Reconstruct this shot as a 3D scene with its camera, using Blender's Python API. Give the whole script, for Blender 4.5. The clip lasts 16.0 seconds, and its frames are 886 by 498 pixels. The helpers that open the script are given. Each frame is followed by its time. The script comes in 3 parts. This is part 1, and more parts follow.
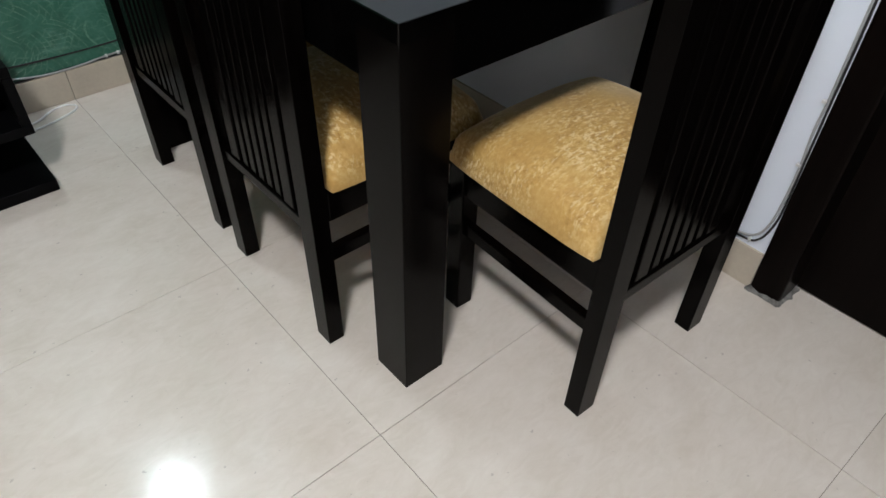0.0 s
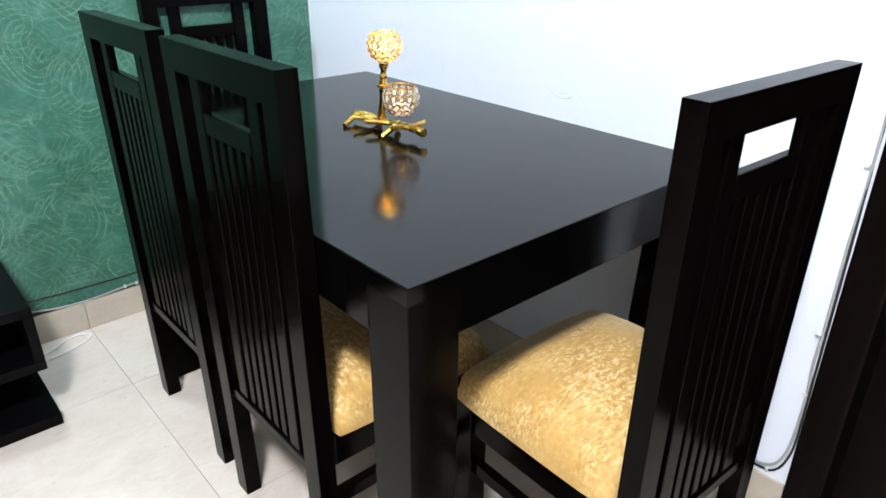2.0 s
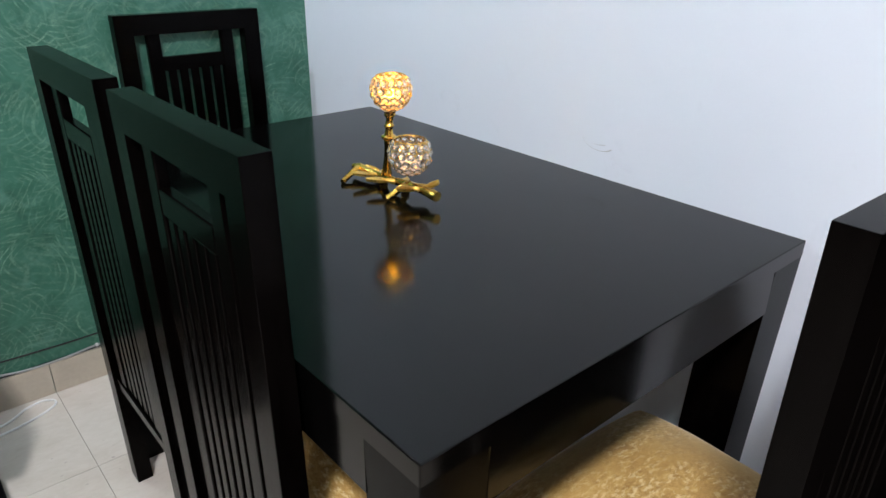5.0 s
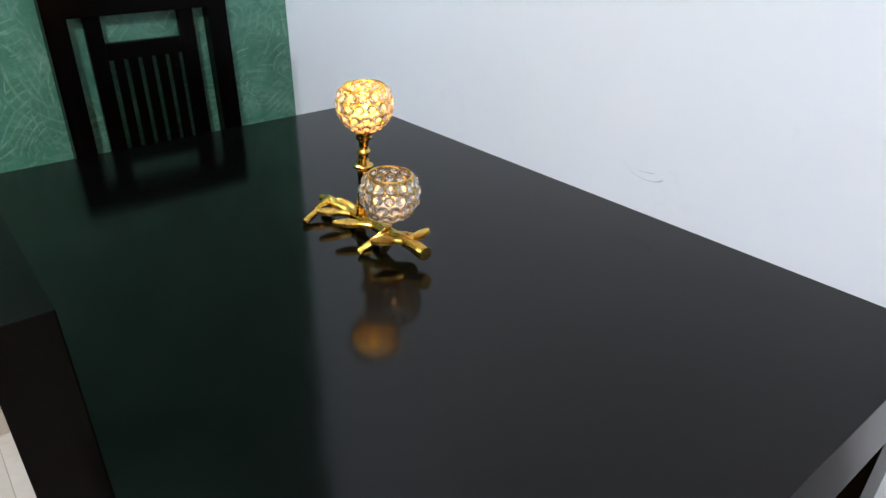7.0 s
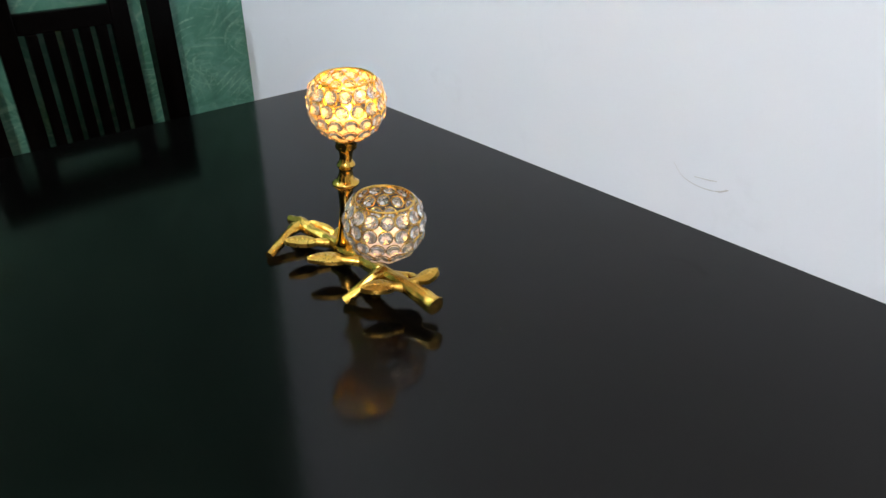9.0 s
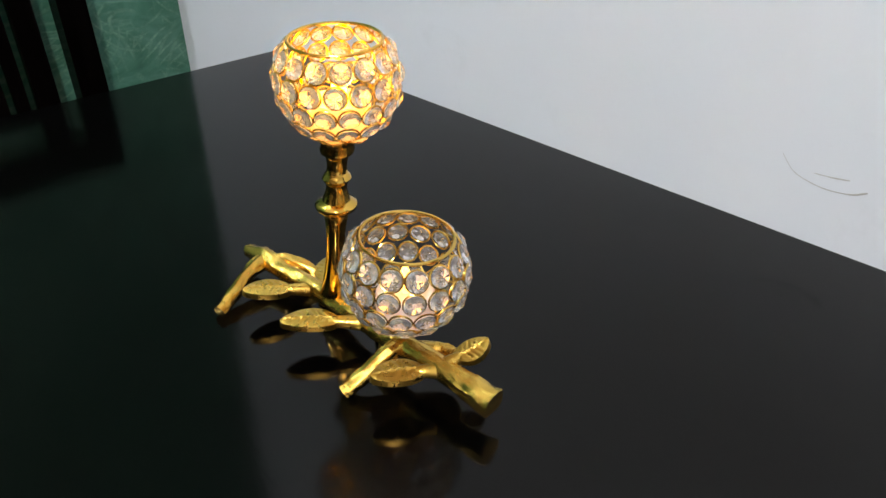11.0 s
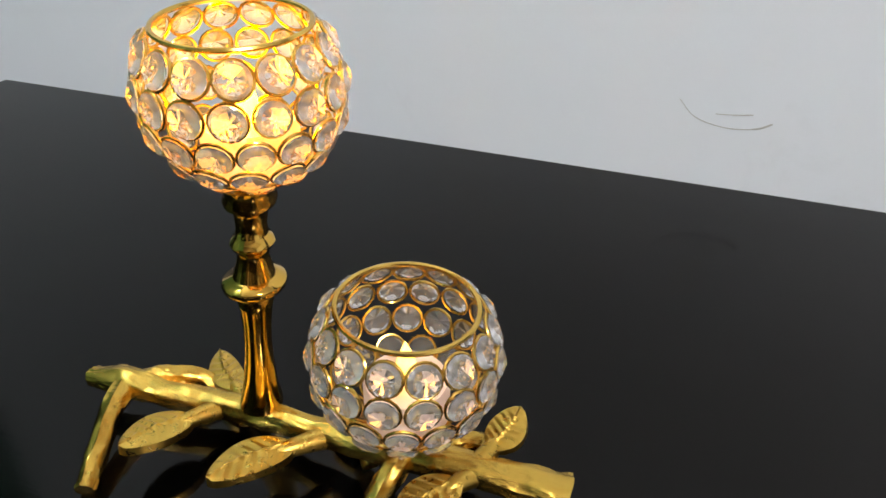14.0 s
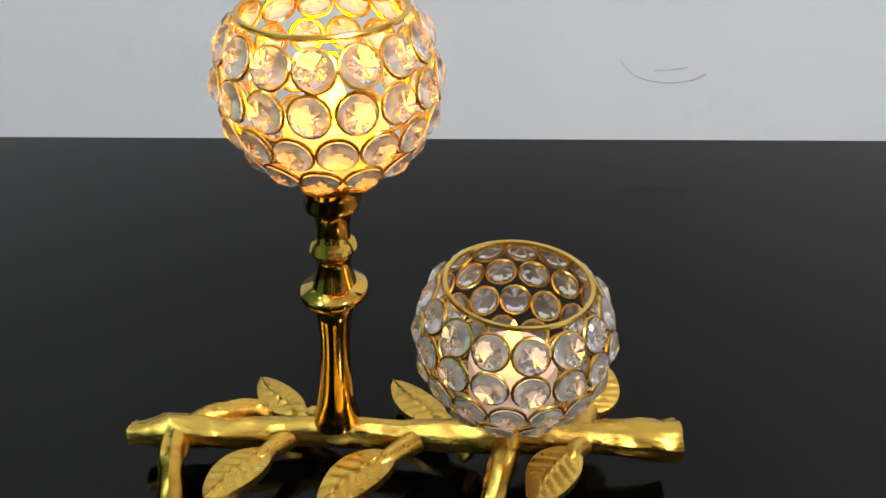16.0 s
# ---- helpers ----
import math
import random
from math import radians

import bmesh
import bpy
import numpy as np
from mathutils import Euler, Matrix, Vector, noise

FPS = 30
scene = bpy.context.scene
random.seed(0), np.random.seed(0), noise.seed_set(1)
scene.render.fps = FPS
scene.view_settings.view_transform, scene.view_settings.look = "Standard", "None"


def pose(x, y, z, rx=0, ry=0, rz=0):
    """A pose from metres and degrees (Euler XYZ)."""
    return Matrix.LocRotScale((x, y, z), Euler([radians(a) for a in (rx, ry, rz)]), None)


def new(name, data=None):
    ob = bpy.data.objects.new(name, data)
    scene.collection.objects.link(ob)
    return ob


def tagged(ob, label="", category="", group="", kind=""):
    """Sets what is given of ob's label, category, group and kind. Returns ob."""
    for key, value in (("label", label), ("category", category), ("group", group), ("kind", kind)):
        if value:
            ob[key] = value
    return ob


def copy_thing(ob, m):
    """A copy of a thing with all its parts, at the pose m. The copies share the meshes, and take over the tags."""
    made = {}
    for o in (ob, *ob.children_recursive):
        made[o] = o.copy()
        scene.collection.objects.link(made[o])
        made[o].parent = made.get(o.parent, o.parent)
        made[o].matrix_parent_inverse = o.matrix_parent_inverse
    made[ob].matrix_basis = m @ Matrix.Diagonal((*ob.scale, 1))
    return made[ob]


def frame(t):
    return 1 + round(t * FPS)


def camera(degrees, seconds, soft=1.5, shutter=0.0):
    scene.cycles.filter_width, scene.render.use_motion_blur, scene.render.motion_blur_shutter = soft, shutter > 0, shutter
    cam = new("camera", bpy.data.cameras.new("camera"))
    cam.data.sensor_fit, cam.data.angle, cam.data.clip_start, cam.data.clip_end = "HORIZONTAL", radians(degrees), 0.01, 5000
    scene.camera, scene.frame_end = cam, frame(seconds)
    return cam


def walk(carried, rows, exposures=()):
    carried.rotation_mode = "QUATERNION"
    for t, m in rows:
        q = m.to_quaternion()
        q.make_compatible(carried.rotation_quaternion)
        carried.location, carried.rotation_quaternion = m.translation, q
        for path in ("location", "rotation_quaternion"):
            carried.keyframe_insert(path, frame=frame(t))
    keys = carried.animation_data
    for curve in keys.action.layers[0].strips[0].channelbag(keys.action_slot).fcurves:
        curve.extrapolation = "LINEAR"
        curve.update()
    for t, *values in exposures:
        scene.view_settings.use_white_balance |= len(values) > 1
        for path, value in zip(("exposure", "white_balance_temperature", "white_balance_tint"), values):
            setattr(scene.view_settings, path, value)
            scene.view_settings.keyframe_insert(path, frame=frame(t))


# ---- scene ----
# world axes: x to the white wall, y to the green wall, origin on the floor under the table's free corner
cam = camera(66.06, 16.0)


def cam_pose(x, y, z, yaw, pitch, roll):
    return pose(x, y, z, 90 + pitch, 0, yaw) @ pose(0, 0, 0, 0, 0, roll)


PATH = [
    (0, cam_pose(-0.4877, -0.6323, 1.1174, -42.19, -41.89, 1.81)),
    (0.5, cam_pose(-0.4677, -0.6205, 1.1498, -41.50, -37.78, 1.23)),
    (1, cam_pose(-0.4716, -0.6108, 1.1641, -41.21, -32.29, 0.90)),
    (1.5, cam_pose(-0.4783, -0.6080, 1.1797, -41.44, -28.53, 0.54)),
    (2, cam_pose(-0.4796, -0.6116, 1.1936, -41.49, -25.36, 0.41)),
    (2.5, cam_pose(-0.4792, -0.6172, 1.1991, -41.31, -22.83, 1.00)),
    (3, cam_pose(-0.4712, -0.6112, 1.2064, -41.76, -22.82, 1.11)),
    (3.5, cam_pose(-0.4490, -0.5580, 1.2167, -41.33, -22.89, 0.92)),
    (4, cam_pose(-0.4222, -0.4800, 1.2131, -42.62, -22.43, 1.22)),
    (4.2, cam_pose(-0.4143, -0.4558, 1.2110, -43.57, -22.64, 1.04)),
    (6.3, cam_pose(-0.0940, -0.2490, 1.2165, -35.18, -26.91, -0.71)),
    (6.5, cam_pose(-0.0805, -0.2176, 1.2141, -36.08, -26.77, -0.32)),
    (7, cam_pose(-0.0444, -0.1316, 1.2068, -39.41, -27.40, 0.44)),
    (7.5, cam_pose(-0.0398, -0.0734, 1.2051, -41.79, -28.28, 0.31)),
    (8, cam_pose(-0.0152, -0.0278, 1.1999, -42.54, -28.82, 0.45)),
    (10.5, cam_pose(0.1884, 0.2747, 1.1129, -43.42, -32.94, 0.50)),
    (11, cam_pose(0.1969, 0.3170, 1.0976, -47.54, -33.18, 1.54)),
    (11.5, cam_pose(0.2123, 0.3503, 1.0877, -52.11, -34.66, 2.37)),
    (12, cam_pose(0.2381, 0.4071, 1.0658, -54.91, -34.72, 2.77)),
    (12.5, cam_pose(0.2536, 0.4403, 1.0598, -61.20, -37.31, 2.01)),
    (13, cam_pose(0.2534, 0.4689, 1.0627, -64.72, -37.19, 1.21)),
    (13.5, cam_pose(0.2553, 0.4610, 1.0499, -68.34, -36.05, 1.83)),
    (14, cam_pose(0.2395, 0.4852, 1.0463, -71.13, -33.22, 0.42)),
    (14.5, cam_pose(0.2220, 0.5074, 1.0402, -74.16, -33.09, -0.58)),
    (15, cam_pose(0.2153, 0.5177, 1.0329, -77.05, -32.95, -2.27)),
    (15.5, cam_pose(0.2190, 0.5540, 1.0307, -76.24, -33.39, -3.45)),
    (16, cam_pose(0.2218, 0.5742, 1.0376, -83.93, -33.53, -2.29)),
]
walk(cam, PATH, exposures=[(0, 0.16, 6320, 11), (0.5, 0.42, 6270, 11), (1.0, 0.79, 6200, 10), (1.5, 1.07, 6160, 10), (2.0, 1.16, 6140, 11), (2.5, 1.24, 6140, 11), (3.0, 0.90, 6180, 11),
                            (3.5, 0.44, 6220, 12), (4.0, 0.42, 6220, 13), (6.5, 0.62, 6400, 14), (8, 0.60, 6560, 14), (10.5, 0.48, 6780, 13), (13, 0.32, 6930, 13), (16, 0.29, 6930, 13)])

# ---------------------------------------------------------------- plan
TX, TY, TZ = 0.818, 1.236, 0.767          # table
WX, GY = 0.821, 1.575                     # white wall, green wall
X0, Y0, ZC = -2.7, -2.9, 2.75             # far walls, ceiling
TILE, JX, JY = 0.602, -0.085, -0.029      # floor tiles
DOOR_Y = -0.268                           # where the door frame begins

# ---------------------------------------------------------------- world and lights
world = bpy.data.worlds.new("world")
scene.world = world
world.use_nodes = True
world.node_tree.nodes["Background"].inputs[0].default_value = (0.75, 0.85, 1.0, 1)
world.node_tree.nodes["Background"].inputs[1].default_value = 0.05


# ---------------------------------------------------------------- materials
class Mat:
    """A small node builder."""

    def __init__(self, name):
        self.m = bpy.data.materials.new(name)
        self.m.use_nodes = True
        self.t = self.m.node_tree
        self.n = self.t.nodes
        self.b = self.n["Principled BSDF"]

    def node(self, kind, **inputs):
        nd = self.n.new(kind)
        for key, value in inputs.items():
            self.put(nd, key.replace("_", " "), value)
        return nd

    def put(self, nd, key, value):
        if isinstance(value, bpy.types.NodeSocket):
            self.t.links.new(value, nd.inputs[key])
        else:
            nd.inputs[key].default_value = value

    def set(self, **inputs):
        for key, value in inputs.items():
            self.put(self.b, key.replace("_", " "), value)
        return self

    def math(self, op, a, b=0.0, c=0.0):
        nd = self.n.new("ShaderNodeMath")
        nd.operation = op
        for i, value in enumerate((a, b, c)):
            self.put(nd, i, value)
        return nd.outputs[0]

    def vmath(self, op, a, b=(0, 0, 0), out=0):
        nd = self.n.new("ShaderNodeVectorMath")
        nd.operation = op
        self.put(nd, 0, a)
        self.put(nd, 1, b)
        return nd.outputs[out]

    def pos(self):
        return self.n.new("ShaderNodeNewGeometry").outputs["Position"]

    def local(self):
        return self.n.new("ShaderNodeTexCoord").outputs["Object"]

    def rand(self):
        return self.n.new("ShaderNodeObjectInfo").outputs["Random"]

    def noise(self, vec, scale, detail=3.0, rough=0.5, distort=0.0, color=False):
        nd = self.node("ShaderNodeTexNoise", Vector=vec, Scale=scale, Detail=detail, Roughness=rough, Distortion=distort)
        return nd.outputs["Color" if color else "Fac"]

    def ramp(self, fac, *stops):
        nd = self.n.new("ShaderNodeValToRGB")
        el = nd.color_ramp.elements
        while len(el) < len(stops):
            el.new(0.5)
        for e, (p, c) in zip(el, stops):
            e.position = p
            e.color = (*c, 1) if isinstance(c, tuple) else (c, c, c, 1)
        self.put(nd, 0, fac)
        return nd.outputs[0]

    def mix(self, fac, a, b):
        nd = self.n.new("ShaderNodeMix")
        nd.data_type = "RGBA"
        self.put(nd, 0, fac)
        for key, value in ((6, a), (7, b)):
            self.put(nd, key, (*value, 1) if isinstance(value, tuple) and len(value) == 3 else value)
        return nd.outputs[2]

    def bump(self, height, strength=0.2, distance=0.002):
        nd = self.node("ShaderNodeBump", Height=height, Strength=strength, Distance=distance)
        self.put(self.b, "Normal", nd.outputs[0])
        return self


def black_wood(name, tint, rough, coat):
    m = Mat(name)
    p = m.local()
    grain = m.noise(m.vmath("MULTIPLY", p, (60, 60, 4)), 1.0, 4, 0.6, 0.6)
    patch = m.noise(m.pos(), 6.0, 3)
    c = m.mix(m.ramp(grain, (0.35, 0.0), (0.75, 1.0)), tint, tuple(min(1, 1.9 * v + 0.0005) for v in tint))
    m.set(Base_Color=c, Roughness=m.math("MULTIPLY_ADD", patch, 0.14, rough - 0.05), Coat_Weight=coat, Coat_Roughness=0.12)
    m.put(m.b, "Specular IOR Level", 0.056)
    fine = m.noise(m.pos(), 350.0, 2)
    return m.bump(m.math("ADD", m.math("MULTIPLY", grain, 0.6), m.math("MULTIPLY", fine, 0.4)), 0.05, 0.001).m


WOOD = black_wood("espresso_wood", (0.0008, 0.0005, 0.0004), 0.18, 0.0)
DOOR_WOOD = black_wood("door_wood", (0.0022, 0.0013, 0.0010), 0.34, 0.0)
UNIT_WOOD = black_wood("unit_laminate", (0.0016, 0.0016, 0.0018), 0.28, 0.0)


def table_finish():
    m = Mat("table_polish")
    p = m.pos()
    grain = m.noise(m.vmath("MULTIPLY", p, (55, 3, 55)), 1.0, 4, 0.6, 0.8)
    haze = m.noise(p, 5.0, 4, 0.6)
    m.set(Base_Color=m.mix(grain, (0.0004, 0.0004, 0.0004), (0.0013, 0.0012, 0.0011)), Roughness=m.math("MULTIPLY_ADD", haze, 0.10, 0.065))
    m.put(m.b, "Specular IOR Level", 0.215)
    m.put(m.b, "Specular Tint", (1.0, 0.93, 0.885, 1))
    return m.bump(m.math("ADD", grain, m.math("MULTIPLY", m.noise(p, 300.0, 2), 0.4)), 0.035, 0.001).m


TABLE = table_finish()


def velvet():
    m = Mat("gold_crushed_velvet")
    p = m.local()
    nap = m.vmath("ADD", m.vmath("MULTIPLY", p, (1.0, 1.45, 1.2)), m.vmath("MULTIPLY", m.noise(p, 18.0, 2, color=True), (0.022, 0.022, 0.022)))
    worn = m.ramp(m.noise(p, 6.5, 3, 0.6, 0.5), (0.42, 0.10), (0.58, 1.0))
    crush = m.noise(nap, 88.0, 4, 0.66, 0.2)
    crush = m.math("MULTIPLY_ADD", m.math("SUBTRACT", crush, 0.5), m.math("MULTIPLY_ADD", worn, 1.1, 0.25), 0.5)
    wide = m.noise(p, 5.0, 3, 0.55, 0.6)
    fleck = m.ramp(m.noise(m.vmath("MULTIPLY", nap, (1.0, 1.4, 1.0)), 72.0, 3, 0.66, 0.1), (0.52, 0.0), (0.62, 1.0))
    fleck = m.math("MULTIPLY", fleck, worn)
    tone = m.math("ADD", m.math("MULTIPLY", crush, 0.55), m.math("MULTIPLY", wide, 0.45))
    c = m.ramp(tone, (0.36, (0.33, 0.17, 0.032)), (0.50, (0.50, 0.30, 0.082)), (0.64, (0.66, 0.46, 0.19)))
    c = m.mix(m.math("MULTIPLY", fleck, 0.68), c, (0.80, 0.66, 0.38))
    m.set(Base_Color=c, Roughness=0.70, Sheen_Weight=1.0, Sheen_Roughness=0.40, Sheen_Tint=(1.0, 0.87, 0.60, 1))
    return m.bump(m.math("ADD", crush, m.math("MULTIPLY", m.noise(p, 900.0, 2), 0.25)), 0.16, 0.002).m


VELVET = velvet()


def floor_tile():
    m = Mat("cream_vitrified_tile")
    p, r = m.pos(), m.rand()
    off = m.node("ShaderNodeCombineXYZ", X=m.math("MULTIPLY", r, 13.0), Y=m.math("MULTIPLY", r, 29.0)).outputs[0]
    q = m.vmath("ADD", p, off)
    cloud = m.noise(q, 5.5, 5, 0.6, 0.6)
    vein = m.noise(m.vmath("MULTIPLY", q, (1, 2.2, 1)), 16.0, 5, 0.65, 1.5)
    c = m.ramp(m.math("ADD", m.math("MULTIPLY", cloud, 0.6), m.math("MULTIPLY", vein, 0.4)), (0.34, (0.55, 0.488, 0.415)), (0.52, (0.61, 0.55, 0.483)), (0.70, (0.66, 0.605, 0.54)))
    speck = m.ramp(m.noise(q, 60.0, 2), (0.71, 1.0), (0.76, 0.75))
    mul = m.n.new("ShaderNodeMix")
    mul.data_type, mul.blend_type = "RGBA", "MULTIPLY"
    m.put(mul, 0, 1.0), m.put(mul, 6, c), m.put(mul, 7, speck)
    m.set(Base_Color=mul.outputs[2], Roughness=m.math("MULTIPLY_ADD", m.noise(p, 9.0, 4), 0.12, 0.10))
    return m.bump(m.noise(p, 14.0, 2), 0.012, 0.002).m


FLOOR_TILE = floor_tile()


def plain(name, color, rough, spread=0.12, scale=18.0, metal=0.0, bump=0.08, **more):
    m = Mat(name)
    p = m.local()
    n1, n2 = m.noise(p, scale, 4), m.noise(p, scale * 9, 2)
    f = m.math("ADD", m.math("MULTIPLY", n1, 0.7), m.math("MULTIPLY", n2, 0.3))
    lo, hi = tuple(v * (1 - spread) for v in color), tuple(min(1, v * (1 + spread)) for v in color)
    m.set(Base_Color=m.ramp(f, (0.3, lo), (0.7, hi)), Roughness=rough, Metallic=metal, **more)
    return m.bump(f, bump, 0.001).m


GROUT = plain("grout", (0.25, 0.22, 0.18), 0.8)
BASE_TILE = plain("skirting_tile", (0.50, 0.44, 0.35), 0.28, 0.10, 9.0)
WHITE_PLASTIC = plain("white_plastic", (0.72, 0.72, 0.70), 0.35, 0.05)
GREY_CABLE = plain("grey_cable", (0.34, 0.345, 0.34), 0.40, 0.1)
BLACK_CABLE = plain("black_cable", (0.012, 0.012, 0.012), 0.4, 0.1)
CEMENT = plain("cement", (0.15, 0.142, 0.13), 0.9, 0.75, 70.0, bump=0.6)
MARK = plain("pencil_mark", (0.53, 0.53, 0.54), 0.7)
DARK_INSIDE = plain("dark_inside", (0.01, 0.01, 0.01), 0.6)


def white_paint(name, color):
    m = Mat(name)
    p = m.pos()
    wide, fine = m.noise(p, 2.2, 4, 0.6), m.noise(p, 160.0, 3)
    smudge = m.ramp(m.noise(p, 9.0, 5, 0.65, 0.6), (0.62, 1.0), (0.80, 0.93))
    c = m.mix(wide, tuple(0.96 * v for v in color), tuple(min(0.9, 1.03 * v) for v in color))
    mul = m.n.new("ShaderNodeMix")
    mul.data_type, mul.blend_type = "RGBA", "MULTIPLY"
    m.put(mul, 0, 1.0), m.put(mul, 6, c), m.put(mul, 7, smudge)
    m.set(Base_Color=mul.outputs[2], Roughness=0.55)
    return m.bump(m.math("ADD", m.math("MULTIPLY", wide, 3.0), fine), 0.10, 0.002).m


WHITE_WALL = white_paint("white_emulsion", (0.75, 0.79, 0.865))
# brown stands in for a dim room to the west; lowers reflections and fill
DIM_BROWN_WALL = white_paint("dim_brown_wall", (0.20, 0.165, 0.14))
CEILING = white_paint("ceiling_emulsion", (0.8, 0.8, 0.79))


def green_paint():
    """Pearly green paint worked with a swirled dry brush: families of short arcs."""
    m = Mat("green_swirl_paint")
    p = m.pos()
    flat = m.vmath("MULTIPLY", p, (1, 0, 1))
    strokes = None
    for scale, freq, seed, thin in ((2.6, 120.0, 3.1, 0.70), (3.4, 104.0, 23.9, 0.72), (4.4, 90.0, 17.7, 0.74), (5.6, 74.0, 41.3, 0.76), (3.0, 132.0, 61.7, 0.72), (4.0, 110.0, 83.3, 0.72)):
        q = m.vmath("ADD", m.vmath("MULTIPLY", flat, (scale, scale, scale)), (seed, seed * 0.3, seed * 0.7))
        q = m.vmath("ADD", q, m.vmath("MULTIPLY", m.noise(flat, 2.3, 1, color=True), (0.7, 0.0, 0.7)))
        cell = m.node("ShaderNodeTexVoronoi", Vector=q, Scale=1.0)
        off = m.vmath("SUBTRACT", q, cell.outputs["Position"])
        dist = m.vmath("LENGTH", off, out=1)
        wob = m.noise(q, 2.2, 2)
        ring = m.math("SINE", m.math("MULTIPLY_ADD", dist, freq, m.math("MULTIPLY", wob, 11.0)))
        line = m.ramp(m.math("MULTIPLY_ADD", ring, 0.5, 0.5), (thin, 0.0), (1.0, 1.0))
        gate = m.ramp(m.noise(m.vmath("ADD", q, (5, 9, 2)), 2.4, 3, 0.6), (0.49, 0.0), (0.74, 1.0))
        dry = m.ramp(m.noise(q, 34.0, 3, 0.7), (0.36, 0.15), (0.60, 1.0))
        part_ = m.math("MULTIPLY", m.math("MULTIPLY", line, gate), dry)
        strokes = part_ if strokes is None else m.math("MAXIMUM", strokes, part_)
    # the paint's sparkle, put into the colour as tiny near-white dots
    dot = m.node("ShaderNodeTexVoronoi", Vector=flat, Scale=26.0).outputs["Distance"]
    glint = m.math("MULTIPLY", m.ramp(dot, (0.045, 1.0), (0.07, 0.0)), m.ramp(m.noise(flat, 4.0, 3), (0.585, 0.0), (0.62, 1.0)))
    cloud = m.noise(flat, 3.0, 5, 0.62, 0.8)
    wash = m.noise(flat, 14.0, 4, 0.6, 1.5)
    base = m.ramp(m.math("ADD", m.math("MULTIPLY", cloud, 0.6), m.math("MULTIPLY", wash, 0.4)),
                  (0.32, (0.016, 0.088, 0.053)), (0.50, (0.038, 0.150, 0.100)), (0.68, (0.084, 0.230, 0.168)))
    sweep = m.ramp(m.noise(m.vmath("MULTIPLY", flat, (1.0, 1.0, 1.5)), 5.5, 4, 0.6, 2.2), (0.50, 0.0), (0.72, 0.55))
    base = m.mix(sweep, base, (0.12, 0.285, 0.222))
    c = m.mix(m.math("MULTIPLY", strokes, 0.72), base, (0.26, 0.42, 0.30))
    c = m.mix(glint, c, (0.8, 0.85, 0.8))
    m.set(Base_Color=c, Roughness=0.42, Metallic=0.0)
    return m.bump(m.math("ADD", strokes, m.math("MULTIPLY", wash, 0.8)), 0.25, 0.002).m


GREEN_WALL = green_paint()


def gold(name, color, rough, bump, scale, grain=(1, 1, 1)):
    m = Mat(name)
    p = m.local()
    streak = m.noise(m.vmath("MULTIPLY", p, grain), scale, 5, 0.65, 1.0)
    m.set(Base_Color=m.mix(m.noise(p, 90.0, 3), tuple(0.8 * v for v in color), color), Metallic=1.0,
          Roughness=m.math("MULTIPLY_ADD", streak, 0.2, rough - 0.08))
    return m.bump(streak, bump, 0.0016).m


GOLD_CAST = gold("cast_gold", (0.84, 0.52, 0.105), 0.21, 0.34, 420.0, (1, 0.22, 1))
GOLD_FOOT = gold("hammered_gold", (0.84, 0.52, 0.105), 0.19, 0.30, 260.0)
GOLD_LEAF = gold("satin_cast_gold", (0.84, 0.52, 0.105), 0.27, 0.14, 240.0)
GOLD_POLISH = gold("polished_gold", (0.84, 0.50, 0.10), 0.09, 0.02, 120.0)
GOLD_WIRE = gold("gold_wire", (0.85, 0.55, 0.13), 0.2, 0.05, 300.0)


def crystal():
    m = Mat("crystal")
    m.set(Base_Color=(0.97, 0.96, 0.96, 1), Roughness=0.03, IOR=1.52)
    m.put(m.b, "Transmission Weight", 0.91)
    return m.m


CRYSTAL = crystal()


def wax(name, glow, tint):
    m = Mat(name)
    p = m.local()
    m.set(Base_Color=m.mix(m.noise(p, 120.0, 3), (0.80, 0.68, 0.62), (0.88, 0.78, 0.72)), Roughness=0.5)
    m.put(m.b, "Emission Color", (*tint, 1))
    m.put(m.b, "Emission Strength", glow)
    return m.m


def glow(name, color, strength):
    m = Mat(name)
    m.set(Base_Color=(0.8, 0.7, 0.5, 1))
    m.put(m.b, "Emission Color", (*color, 1))
    m.put(m.b, "Emission Strength", strength)
    return m.m


# ---------------------------------------------------------------- mesh helpers
def add_box(bm, x0, y0, z0, x1, y1, z1, bevel=0.0, only=None):
    """A box between two corners, with its edges eased."""
    vs = [bm.verts.new((x, y, z)) for x in (x0, x1) for y in (y0, y1) for z in (z0, z1)]
    faces = [bm.faces.new([vs[i] for i in q]) for q in ((0, 1, 3, 2), (4, 6, 7, 5), (0, 4, 5, 1), (2, 3, 7, 6), (0, 2, 6, 4), (1, 5, 7, 3))]
    if bevel:
        edges = [e for e in {e for f in faces for e in f.edges} if only is None or only(e)]
        edges.sort(key=lambda e: tuple((e.verts[0].co + e.verts[1].co) * 7919))
        bmesh.ops.bevel(bm, geom=edges, offset=bevel, segments=2, profile=0.6, affect="EDGES")
    return bm


